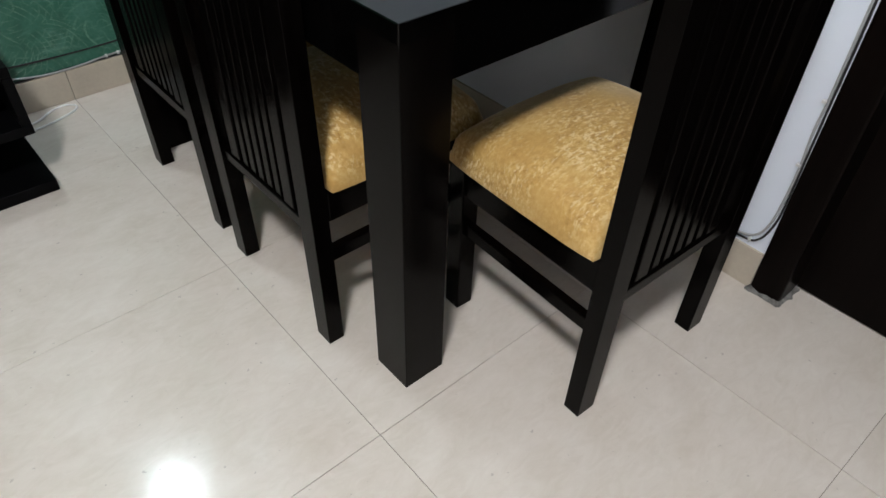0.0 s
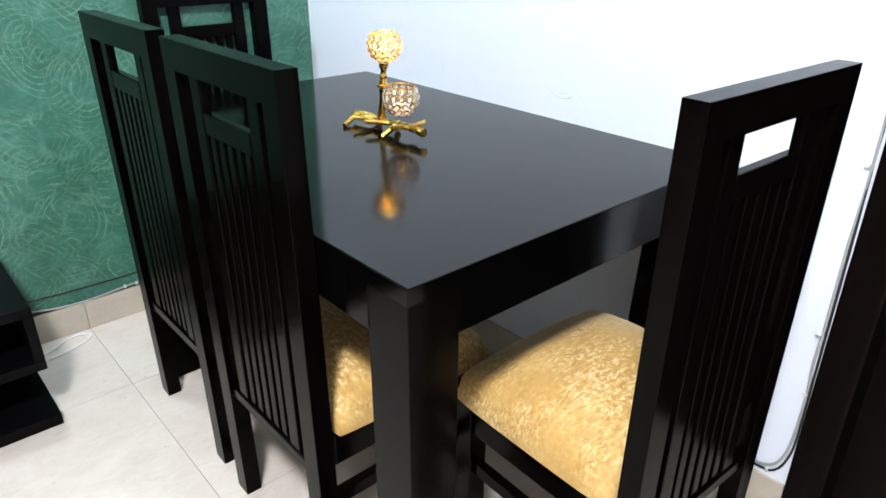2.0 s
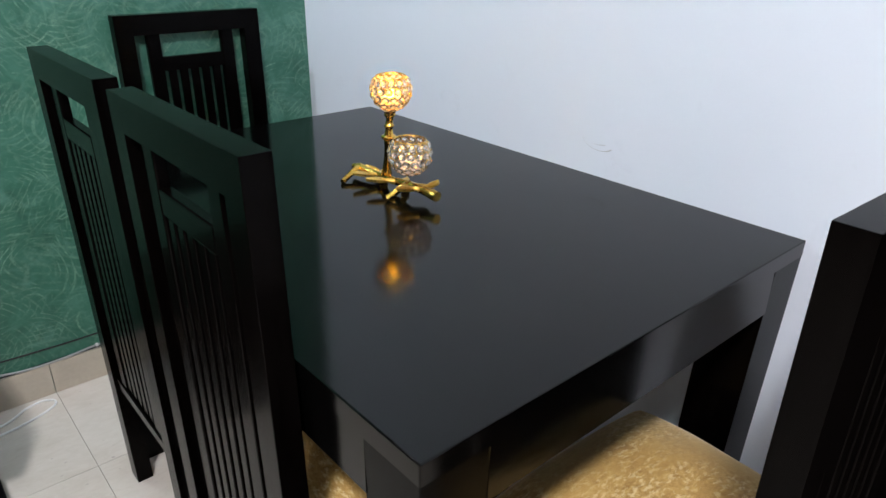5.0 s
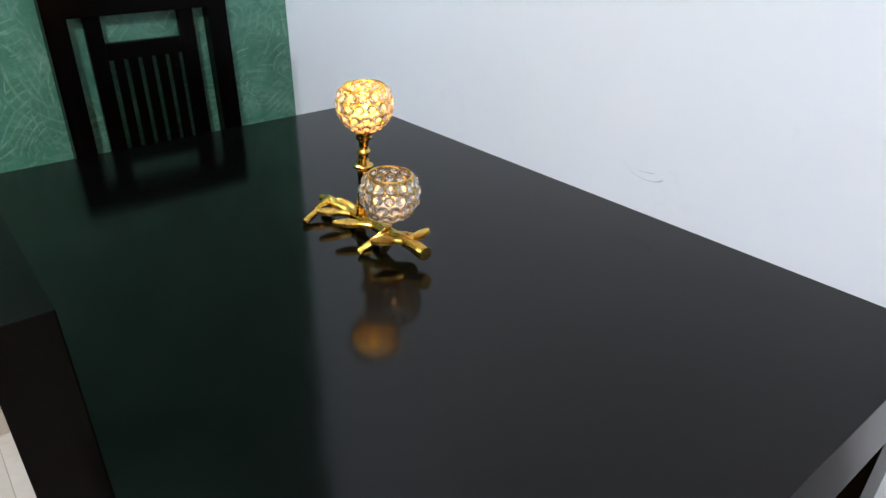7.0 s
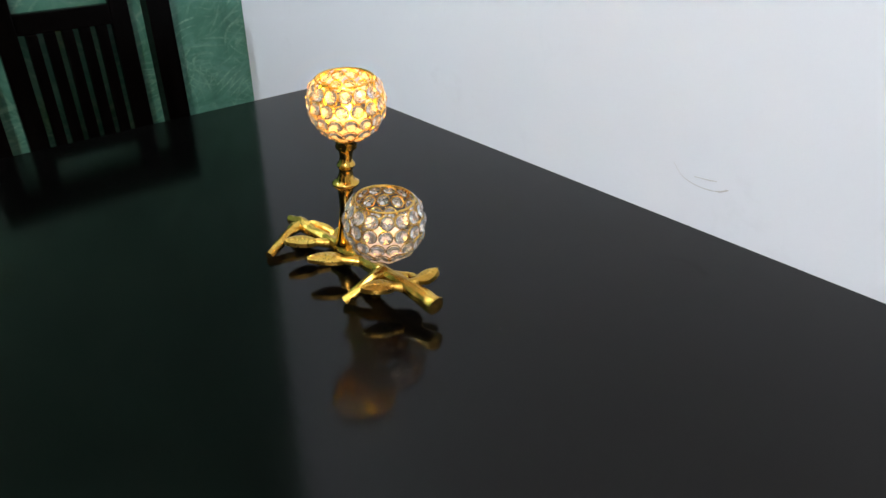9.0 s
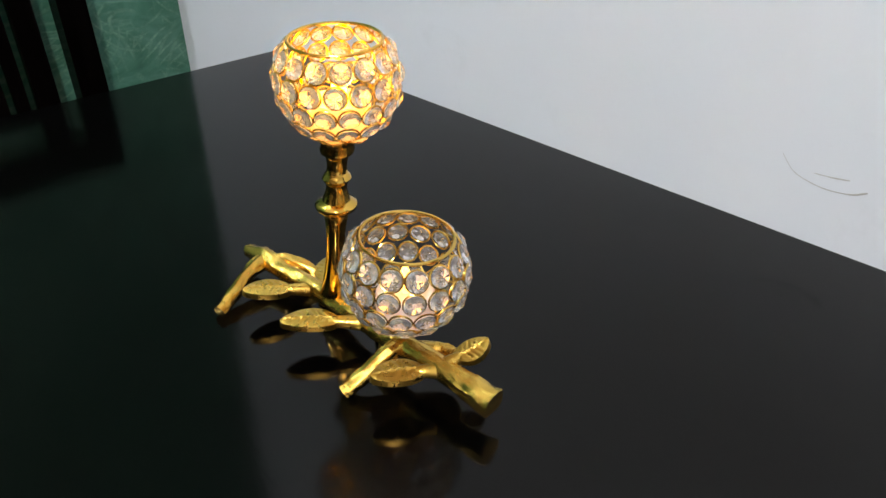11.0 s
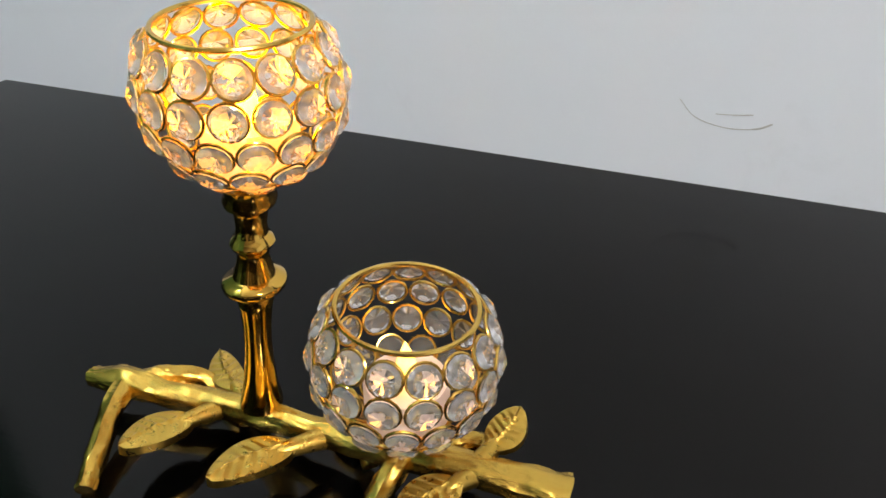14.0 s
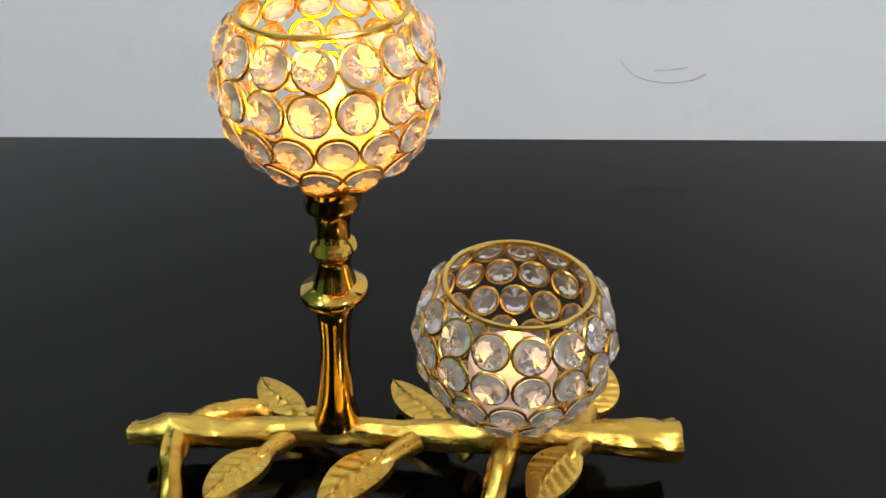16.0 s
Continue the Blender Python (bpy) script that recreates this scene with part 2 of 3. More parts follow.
def add_tube(bm, points, radii, sides=12, cap=True, squash=1.0):
    """A tube through points with a radius at each."""
    pts = [Vector(p) for p in points]
    rings = []
    side = None
    for i, p in enumerate(pts):
        d = (pts[min(i + 1, len(pts) - 1)] - pts[max(i - 1, 0)]).normalized()
        if side is None:
            side = d.orthogonal().normalized()
        side = (side - d * side.dot(d)).normalized()
        up = d.cross(side)
        r = radii[i] if isinstance(radii, (list, tuple)) else radii
        rings.append([bm.verts.new(p + r * (math.cos(a) * side + squash * math.sin(a) * up)) for a in (2 * math.pi * k / sides for k in range(sides))])
    for a, b in zip(rings, rings[1:]):
        for k in range(sides):
            bm.faces.new((a[k], a[(k + 1) % sides], b[(k + 1) % sides], b[k]))
    if cap:
        bm.faces.new(rings[0][::-1])
        bm.faces.new(rings[-1])
    return bm


def add_lathe(bm, profile, center=(0, 0, 0), sides=32, cap=True):
    """A turned body from (radius, height) pairs."""
    rings = [[bm.verts.new((center[0] + r * math.cos(a), center[1] + r * math.sin(a), center[2] + z)) for a in (2 * math.pi * k / sides for k in range(sides))] for r, z in profile]
    for a, b in zip(rings, rings[1:]):
        for k in range(sides):
            bm.faces.new((a[k], a[(k + 1) % sides], b[(k + 1) % sides], b[k]))
    if cap:
        bm.faces.new(rings[0][::-1])
        bm.faces.new(rings[-1])
    return bm


def smooth_path(points, steps=6):
    """Catmull-Rom points through the given ones."""
    p = [Vector(q) for q in points]
    p = [2 * p[0] - p[1], *p, 2 * p[-1] - p[-2]]
    out = []
    for i in range(1, len(p) - 2):
        for k in range(steps):
            t = k / steps
            out.append(0.5 * (2 * p[i] + (p[i + 1] - p[i - 1]) * t + (2 * p[i - 1] - 5 * p[i] + 4 * p[i + 1] - p[i + 2]) * t * t + (3 * p[i] - p[i - 1] - 3 * p[i + 1] + p[i + 2]) * t ** 3))
    return [*out, p[-2]]


def mesh_of(name, bm, material, smooth=False):
    me = bpy.data.meshes.new(name)
    bmesh.ops.recalc_face_normals(bm, faces=bm.faces)
    if smooth:
        for e in bm.edges:
            e.smooth = not (len(e.link_faces) == 2 and e.calc_face_angle(0.0) > 0.75)
    bm.to_mesh(me)
    bm.free()
    me.materials.append(material)
    if smooth:
        for f in me.polygons:
            f.use_smooth = True
    return me


def part(name, bm, material, parent=None, label="", smooth=False):
    ob = new(name, mesh_of(name, bm, material, smooth))
    if parent is not None:
        ob.parent = parent
    return tagged(ob, label) if label else ob


def box_part(name, a, b, material, parent=None, label="", bevel=0.003):
    return part(name, add_box(bmesh.new(), *a, *b, bevel), material, parent, label)


def root(name, m, label, category, group="", kind=""):
    ob = new(name)
    ob.empty_display_size = 0.1
    ob.matrix_basis = m
    return tagged(ob, label, category, group, kind)


# ---------------------------------------------------------------- structure
def structure(name, a, b, material, label, bevel=0.0):
    ob = box_part(name, a, b, material, None, "", bevel)
    return tagged(ob, label, name.split("_")[0], "", "structure")


floor = structure("floor", (X0, Y0, -0.14), (WX + 0.4, GY + 0.12, -0.003), GROUT, "cream vitrified tile floor with thin dark joints")
ceiling = structure("ceiling", (X0, Y0, ZC), (WX + 0.4, GY + 0.12, ZC + 0.12), CEILING, "plain white painted ceiling")
wall_green = structure("wall_north", (X0, GY, -0.14), (WX + 0.4, GY + 0.12, ZC), GREEN_WALL, "green wall with pearly swirled brush texture")
wall_east = structure("wall_east", (WX, DOOR_Y, -0.003), (WX + 0.12, GY, ZC), WHITE_WALL, "white painted wall beside the dining table")
structure("wall_above_door", (WX, -1.30, 2.12), (WX + 0.12, DOOR_Y, ZC), WHITE_WALL, "white painted wall above the door")
structure("wall_beyond_door", (WX, Y0, -0.003), (WX + 0.12, -1.30, ZC), WHITE_WALL, "white painted wall beyond the door")
structure("wall_south", (X0, Y0 - 0.12, -0.14), (WX + 0.4, Y0, ZC), WHITE_WALL, "plain white painted wall")
# unseen closing wall, coloured dark so the black wood reflects little light
structure("wall_west", (X0 - 0.12, Y0, -0.14), (X0, GY, ZC), DIM_BROWN_WALL, "plain wall out of view, dark brown to keep reflections dim")

# skirting tiles
SK = 0.098
skirt_n = tagged(new("baseboard_north"), "cream tile skirting under the green wall", "baseboard", "", "structure")
x = X0
for k in range(6):
    x1 = JX + TILE * (k - 4) + TILE if k < 5 else WX
    x1 = min(x1, WX)
    if x1 - x > 0.02:
        box_part("skirting_tile", (x, GY - 0.009, 0.001), (x1 - 0.0015, GY, SK), BASE_TILE, skirt_n, "", 0.0015)
    x = x1
skirt_e = tagged(new("baseboard_east"), "cream tile skirting under the white wall", "baseboard", "", "structure")
ys = [DOOR_Y + 0.0005] + [JY + TILE * k for k in range(0, 3)] + [GY - 0.010]
for a, b in zip(ys, ys[1:]):
    if b - a > 0.02:
        box_part("skirting_tile", (WX - 0.008, a, 0.001), (WX, b - 0.0015, SK + 0.004), BASE_TILE, skirt_e, "", 0.0015)

# door and its frame
door = root("door_1", pose(0, 0, 0), "closed dark brown wooden door in a dark frame", "door", "", "structure")
for n_, a, b in (("door_jamb", (WX - 0.010, DOOR_Y - 0.072, 0.0005), (WX + 0.10, DOOR_Y, 2.12)), ("door_jamb", (WX - 0.010, -1.30, 0.0005), (WX + 0.10, -1.228, 2.12)),
                 ("door_head", (WX - 0.010, -1.228, 2.05), (WX + 0.10, DOOR_Y - 0.072, 2.12))):
    box_part(n_, a, b, DOOR_WOOD, door, "", 0.006)
leaf = box_part("door_leaf", (WX + 0.080, -1.226, 0.006), (WX + 0.115, DOOR_Y - 0.070, 2.048), DOOR_WOOD, door, "", 0.002)
for z0, z1 in ((0.18, 0.95), (1.1, 1.9)):
    box_part("door_panel", (WX + 0.074, -1.10, z0), (WX + 0.0795, DOOR_Y - 0.20, z1), DOOR_WOOD, leaf, "", 0.0025)


def cement_rim(steps=64):
    """A crumbly low fillet of cement that follows the jamb's foot."""
    bm, x0, y1, y0 = bmesh.new(), WX - 0.010, DOOR_Y, DOOR_Y - 0.072
    corners = [((x0 + 0.006, y1), (0, 1)), ((x0 + 0.001, y1), (-0.5, 0.86)), ((x0, y1 - 0.004), (-1, 0.2)), ((x0, y0 + 0.012), (-1, -0.1)), ((x0 + 0.002, y0), (-0.7, -0.7)), ((x0 + 0.03, y0), (0, -1)), ((x0 + 0.088, y0), (0, -1))]
    rows = []
    for k in range(steps + 1):
        f = k / steps * (len(corners) - 1)
        i = min(int(f), len(corners) - 2)
        (a, na), (b, nb) = corners[i], corners[i + 1]
        p = Vector(a).lerp(Vector(b), f - i)
        n = Vector(na).lerp(Vector(nb), f - i).normalized()
        q = Vector((p.x * 60, p.y * 60, 3.0))
        hgt = max(0.004, 0.009 + 0.009 * noise.noise(q) + 0.004 * noise.noise(q * 4))
        wid = max(0.004, 0.008 + 0.006 * noise.noise(q + Vector((9, 4, 1))) + 0.004 * noise.noise(q * 5))
        row = []
        for t, z in ((-0.2, hgt), (0.12, hgt * 0.95), (0.45, hgt * 0.55), (0.8, hgt * 0.28), (1.0, 0.0008), (-0.2, 0.0008)):
            j = 0.0014 * noise.noise(Vector((k * 0.9, t * 9, 2.2)))
            row.append(bm.verts.new((p.x + n.x * (wid * t + j), p.y + n.y * (wid * t + j), max(0.0006, z + (j if z > 0.002 else 0)))))
        rows.append(row)
    for a, b in zip(rows, rows[1:]):
        for i in range(6):
            bm.faces.new((a[i], a[(i + 1) % 6], b[(i + 1) % 6], b[i]))
    bm.faces.new(rows[0])
    bm.faces.new(rows[-1][::-1])
    return bm


cem = cement_rim()
tagged(part("cement_patch", cem, CEMENT, None, "", True), "rough grey cement patch round the door frame foot", "cement patch", "", "structure")

# ---------------------------------------------------------------- lights: wall bulbs and an added ceiling light
def wall_bulb(x, z, r, strength):
    b = root("wall_lamp", pose(x, GY, z), "bare white bulb in a round holder on the green wall", "lamp", "bulbs on the green wall")
    part("rose", add_lathe(bmesh.new(), [(0.045, 0.0), (0.045, 0.012), (0.030, 0.022), (0.020, 0.024), (0.019, 0.052)]), WHITE_PLASTIC, b, "", True)
    ball = [(max(0.002, r * math.sin(math.pi * k / 14)), 0.052 + r * (1 - math.cos(math.pi * k / 14))) for k in range(15)]
    part("bulb", add_lathe(bmesh.new(), ball), glow("bulb_glow", (0.84, 0.93, 1.0), strength), b, "glowing cool white bulb", True)
    for o in b.children:
        o.matrix_basis = pose(0, 0, 0, 90, 0, 0)


wall_bulb(-0.30, 2.10, 0.027, 920.0)
wall_bulb(0.235, 2.26, 0.014, 300.0)
# unseen ceiling light added for general fill, placed to suit the seats' shading
panel = root("ceiling_light", pose(-1.05, -0.85, ZC), "unseen round white ceiling light behind the dining place, added as fill", "ceiling light")
part("housing", add_lathe(bmesh.new(), [(0.20, -0.001), (0.20, -0.03), (0.185, -0.035)]), WHITE_PLASTIC, panel)
part("diffuser", add_lathe(bmesh.new(), [(0.18, -0.034), (0.18, -0.040), (0.17, -0.044)]), glow("panel_glow", (0.97, 0.97, 0.97), 215.0), panel, "glowing round diffuser")


# ---------------------------------------------------------------- dining table
def dining_table():
    t = root("dining_table", pose(0, 0, 0), "black-stained polished wooden dining table against the white wall", "table")
    part("tabletop", add_box(bmesh.new(), 0, 0, TZ - 0.028, TX, TY, TZ, 0.0018, lambda e: max(v.co.z for v in e.verts) > TZ - 0.001), TABLE, t)
    L, i = 0.094, 0.0006
    for nx, x0 in (("a", i), ("b", TX - i - L)):
        for y0 in (i, TY - i - L):
            bm = add_box(bmesh.new(), x0, y0, 0.0, x0 + L, y0 + L, TZ - 0.0281, 0.0015, lambda e: min(v.co.z for v in e.verts) < 0.01)
            # the foot stands a little inside the top's corner
            for v in bm.verts:
                if v.co.z < 0.2:
                    v.co.x += 0.019 if x0 < 0.3 else -0.019
                    v.co.y += 0.022 if y0 < 0.3 else -0.022
            part("leg", bm, WOOD, t)
    z0, z1, th = TZ - 0.105, TZ - 0.0281, 0.022
    for a, b in (((i + L, i + 0.0008), (TX - i - L, i + 0.0008 + th)), ((i + L, TY - i - th), (TX - i - L, TY - i - 0.0008)),
                 ((i + 0.0008, i + L), (i + 0.0008 + th, TY - i - L)), ((TX - i - th, i + L), (TX - i - 0.0008, TY - i - L))):
        box_part("apron", (*a, z0), (*b, z1), TABLE, t, "", 0.0)
    return t


dining_table()


# ---------------------------------------------------------------- dining chairs
def cushion(x0, x1, y0, y1, z0, h):
    """A plump upholstered seat: straight skirt, rounded shoulders, domed top."""
    bm = bmesh.new()
    n = 26
    grid = []
    for j in range(n + 1):
        row = []
        for i in range(n + 1):
            u, v = 2 * i / n - 1, 2 * j / n - 1
            u, v = math.copysign(abs(u) ** 0.8, u), math.copysign(abs(v) ** 0.8, v)
            e = max(abs(u), abs(v))
            shoulder = (1 - max(0.0, (abs(u) - 0.86) / 0.14) ** 2.4) * (1 - max(0.0, (abs(v) - 0.86) / 0.14) ** 2.4)
            dome = (1 - abs(u) ** 2.4) * (1 - abs(v) ** 2.4)
            pull = 0.004 * noise.noise((u * 3, v * 3, 1.7))
            z = z0 + 0.012 + (h * 0.42) * max(0.0, shoulder) ** 0.6 + h * 0.58 * dome ** 0.75 + pull * dome
            k = 1 - 0.03 * (abs(u) * abs(v)) ** 4
            row.append(bm.verts.new(((x0 + x1) / 2 + u * k * (x1 - x0) / 2, (y0 + y1) / 2 + v * k * (y1 - y0) / 2, z)))
        grid.append(row)
    for j in range(n):
        for i in range(n):
            bm.faces.new((grid[j][i], grid[j][i + 1], grid[j + 1][i + 1], grid[j + 1][i]))
    rim = [grid[0][i] for i in range(n)] + [grid[j][n] for j in range(n)] + [grid[n][i] for i in range(n, 0, -1)] + [grid[j][0] for j in range(n, 0, -1)]
    low = [bm.verts.new((v.co.x, v.co.y, z0)) for v in rim]
    for k in range(len(rim)):
        bm.faces.new((rim[k], low[k], low[(k + 1) % len(rim)], rim[(k + 1) % len(rim)]))
    bm.faces.new(low)
    return bm


CH, CW, CD = 1.021, 0.40, 0.405          # chair height, width, depth
PW, PD = 0.046, 0.036                    # back posts


def dining_chair(m, rake):
    c = root("dining_chair", m, "tall slat-backed black wooden dining chair with gold velvet seat", "chair", "chairs round the dining table")
    h = CW / 2

    def back(name, x0, z0, x1, z1, y0=0.0, y1=PD, bevel=0.003, label=""):
        bm = add_box(bmesh.new(), x0, y0, z0, x1, y1, z1, bevel)
        for v in bm.verts:
            v.co.y -= rake * v.co.z / CH
        return part(name, bm, WOOD, c, label)

    back("back_post", -h, 0, -h + PW, CH, bevel=0.0009)
    back("back_post", h - PW, 0, h, CH, bevel=0.0009)
    back("top_rail", -h + PW - 0.0008, CH - 0.052, h - PW + 0.0008, CH - 0.0001, 0.0001, PD - 0.0001, 0.0)
    back("bottom_rail", -h + PW + 0.0005, 0.283, h - PW - 0.0005, 0.309, 0.006, 0.030)
    hole, stile = 0.085, 0.036
    for s in (-1, 1):
        a, b = sorted((s * hole, s * (hole + stile)))
        back("stile", a, 0.3095, b, CH - 0.052, 0.009, 0.027)
    back("middle_rail", -hole + 0.0005, CH - 0.150, hole - 0.0005, CH - 0.112, 0.009, 0.027)
    for k in range(5):
        xc = -hole + 0.0115 + 0.010 + k * 0.0315
        back("slat", xc - 0.010, 0.3095, xc + 0.010, CH - 0.1505, 0.011, 0.025, 0.002)
    for s in (-1, 1):
        a, b = sorted((s * h, s * (h - 0.042)))
        box_part("front_leg", (a, CD - 0.042, 0), (b, CD, 0.377), WOOD, c)
        a, b = sorted((s * (h - 0.006), s * (h - 0.028)))
        box_part("side_rail", (a, PD, 0.312), (b, CD - 0.0425, 0.379), WOOD, c)
        a, b = sorted((s * (h - 0.010), s * (h - 0.030)))
        box_part("stretcher", (a, PD - 0.004, 0.210), (b, CD - 0.0425, 0.240), WOOD, c)
    box_part("front_rail", (-h + 0.0425, CD - 0.030, 0.312), (h - 0.0425, CD - 0.006, 0.377), WOOD, c)
    part("seat", cushion(-h - 0.008, h + 0.008, PD + 0.002, CD + 0.012, 0.3795, 0.094), VELVET, c, "plump gold crushed velvet seat", True)
    return c


dining_chair(pose(0.430, -0.2495, 0, 0, 0, -1.9), 0.006)
chair = dining_chair(pose(-0.033, 0.415, 0, 0, 0, -90), 0.014)
copy_thing(chair, pose(-0.028, 0.897, 0, 0, 0, -90))
copy_thing(chair, pose(0.4435, GY - 0.0145, 0, 0, 0, 180))


# ---------------------------------------------------------------- low unit by the green wall
def low_unit():
    x1, y0, y1 = -0.281, 1.122, GY - 0.010
    u = root("low_unit", pose(0, 0, 0), "low black laminate open-fronted unit against the green wall", "cabinet")
    box_part("base_board", (-1.65, y0 - 0.004, 0.0), (x1, y1, 0.034), UNIT_WOOD, u)
    box_part("riser", (-1.60, y1 - 0.06, 0.0345), (x1 - 0.05, y1 - 0.03, 0.1715), DARK_INSIDE, u)
    box_part("bottom_board", (-1.65, y0, 0.172), (x1, y1, 0.198), UNIT_WOOD, u)
    box_part("top_board", (-1.65, y0, 0.326), (x1, y1, 0.352), UNIT_WOOD, u)
    box_part("side_board", (x1 - 0.024, y0, 0.1985), (x1, y1, 0.3255), UNIT_WOOD, u)
    box_part("side_board", (-1.65, y0, 0.1985), (-1.626, y1, 0.3255), UNIT_WOOD, u)
    box_part("back_board", (-1.625, y1 - 0.012, 0.1985), (x1 - 0.0245, y1, 0.3255), DARK_INSIDE, u)
    return u


low_unit()


# ---------------------------------------------------------------- candle holder
HX, HY = 0.4450, 0.6530                  # the stem's foot
GR = 0.0412                              # radius of the crystal globes


def on(dx, dy, z):
    """A point of the holder, from the stem's foot on the table."""
    return (dx, dy, z)


def add_leaf(bm, a, b, width, thick, bend=0.0):
    """A cast leaf from its stalk a to its tip b: a lens outline, a raised midrib and side veins."""
    a, b = Vector(a), Vector(b)
    d = b - a
    side = d.cross(Vector((0, 0, 1))).normalized()
    up = side.cross(d).normalized()
    n, m_ = 56, 16
    tops, lows = [], []
    for i in range(n + 1):
        t = i / n
        w = width * (math.sin(math.pi * min(1.0, t ** 0.85)) ** 0.62) * (1.0 if t < 0.98 else 0.6) + 0.0006
        c = a + d * t + side * bend * math.sin(math.pi * t)
        row, low = [], []
        for j in range(m_ + 1):
            s = 2 * j / m_ - 1
            vein = 0.00048 * math.sin(44 * t - 6 * abs(s)) * (1 - abs(s)) ** 0.4 * math.sin(math.pi * t)
            z = thick * 0.5 * (1 - 0.35 * s * s) + (0.0009 if j == m_ // 2 else 0) + vein
            row.append(bm.verts.new(c + side * s * w + up * z))
            low.append(bm.verts.new(c + side * s * w * 0.96 - up * thick * 0.5))
        tops.append(row)
        lows.append(low)
    for i in range(n):
        for j in range(m_):
            bm.faces.new((tops[i][j], tops[i][j + 1], tops[i + 1][j + 1], tops[i + 1][j]))
            bm.faces.new((lows[i][j], lows[i + 1][j], lows[i + 1][j + 1], lows[i][j + 1]))
        bm.faces.new((tops[i][0], tops[i + 1][0], lows[i + 1][0], lows[i][0]))
        bm.faces.new((tops[i][m_], lows[i][m_], lows[i + 1][m_], tops[i + 1][m_]))
    bm.faces.new(tops[0] + lows[0][::-1])
    bm.faces.new(tops[n][::-1] + lows[n])
    return bm


def gnarled(bm, points, radii, sides=14):
    """A rough cast twig with bark ridges along it and small pits."""
    steps = 22
    sides = sides + 12
    path = smooth_path(points, steps)
    n = len(path)
    rr = []
    for k in range(n):
        f = k / (n - 1) * (len(radii) - 1)
        i = min(int(f), len(radii) - 2)
        rr.append(radii[i] + (radii[i + 1] - radii[i]) * (f - i))
    start = len(bm.verts)
    add_tube(bm, path, rr, sides)
    bm.verts.ensure_lookup_table()
    for k, v in enumerate(bm.verts[start:]):
        i, a = k // sides, 2 * math.pi * (k % sides) / sides
        out = (v.co - path[i]).normalized()
        run = i / steps
        ridge = noise.noise(Vector((2.6 * math.cos(a), 2.6 * math.sin(a), run * 1.1))) * 0.0010
        crack = -abs(noise.noise(Vector((5.5 * math.cos(a), 5.5 * math.sin(a), run * 2.2 + 7)))) * 0.0008
        pit = noise.noise(v.co * 700) * 0.00022
        v.co += noise.noise_vector(v.co * 80) * 0.0012 + out * (ridge + crack + pit + 0.0003)
    return bm


def gem_mesh(r, t):
    """A cut stone: a fan of facets from a blunt point, a crown of kites, girdle and a shallow pointed back."""
    bm = bmesh.new()
    n = 14
    ring = lambda rr, z, o: [bm.verts.new((rr * math.cos(2 * math.pi * (k + o) / n), rr * math.sin(2 * math.pi * (k + o) / n), z)) for k in range(n)]
    mid = [bm.verts.new((r * 0.80 * math.cos(2 * math.pi * k / n), r * 0.80 * math.sin(2 * math.pi * k / n), t * (0.25 if k % 2 else 0.13))) for k in range(n)]
    girdle, pav = ring(r, 0.0, 0.5), ring(r * 0.55, -t * 0.30, 0)
    top, tip = bm.verts.new((0, 0, t * 0.5)), bm.verts.new((0, 0, -t * 0.5))
    for k in range(n):
        k2 = (k + 1) % n
        bm.faces.new((top, mid[k], mid[k2]))
        bm.faces.new((mid[k], girdle[k], mid[k2]))
        bm.faces.new((mid[k2], girdle[k], girdle[k2]))
        bm.faces.new((girdle[k], pav[k2], girdle[k2]))
        bm.faces.new((girdle[k], pav[k], pav[k2]))
        bm.faces.new((pav[k], tip, pav[k2]))
    return mesh_of("crystal", bm, CRYSTAL)


ROWS_ = ((27, 15, 0.0), (6, 16, 0.5), (-16, 16, 0.0), (-38, 13, 0.5), (-59, 8, 0.0))
GEM = gem_mesh(0.0069, 0.0060)


def globe(parent, center, turn, tilt, size):
    """A ball of crystals in gold wire rings, open at the top."""
    m = pose(*center, tilt, 0, turn)
    bm = bmesh.new()
    spots = []
    for el, n, o in ROWS_:
        for k in range(n):
            a, e = 2 * math.pi * (k + o) / n, radians(el)
            d = Vector((math.cos(a) * math.cos(e), math.sin(a) * math.cos(e), math.sin(e)))
            spots.append(d)
    for d in spots:
        q = d.to_track_quat("Z", "Y").to_matrix()
        c = d * (GR - 0.001)
        add_tube(bm, [c + q @ Vector((0.0072 * math.cos(b), 0.0072 * math.sin(b), 0)) for b in (2 * math.pi * k / 16 for k in range(17))], 0.00072, 6, False)
    for ring, z, rr in ((0.735, 0.655, 0.0012), (0.28, -0.955, 0.0010)):
        add_tube(bm, [(GR * ring * math.cos(b), GR * ring * math.sin(b), GR * z) for b in (2 * math.pi * k / 48 for k in range(49))], rr, 8, False)
    add_lathe(bm, [(0.002, -GR * 0.985), (0.018, -GR * 0.95), (0.021, -GR * 0.885), (0.018, -GR * 0.90), (0.002, -GR * 0.93)], sides=24)
    frame_ = part("globe_frame", bm, GOLD_WIRE, parent, "gold wire globe frame", True)
    frame_.matrix_basis = m @ Matrix.Scale(size, 4)
    for d in spots:
        g = new("crystal", GEM)
        g.parent = frame_
        g.matrix_basis = Matrix.Translation(d * (GR + 0.0002)) @ d.to_track_quat("Z", "Y").to_matrix().to_4x4() @ pose(0, 0, 0, 0, 0, random.uniform(0, 36))
    return frame_


GB = on(0.0020, -0.0178, 0.1900)
GS = on(-0.0068, -0.0837, 0.0855)
GLOBE, GLOBE_TOP = 0.960, 0.915


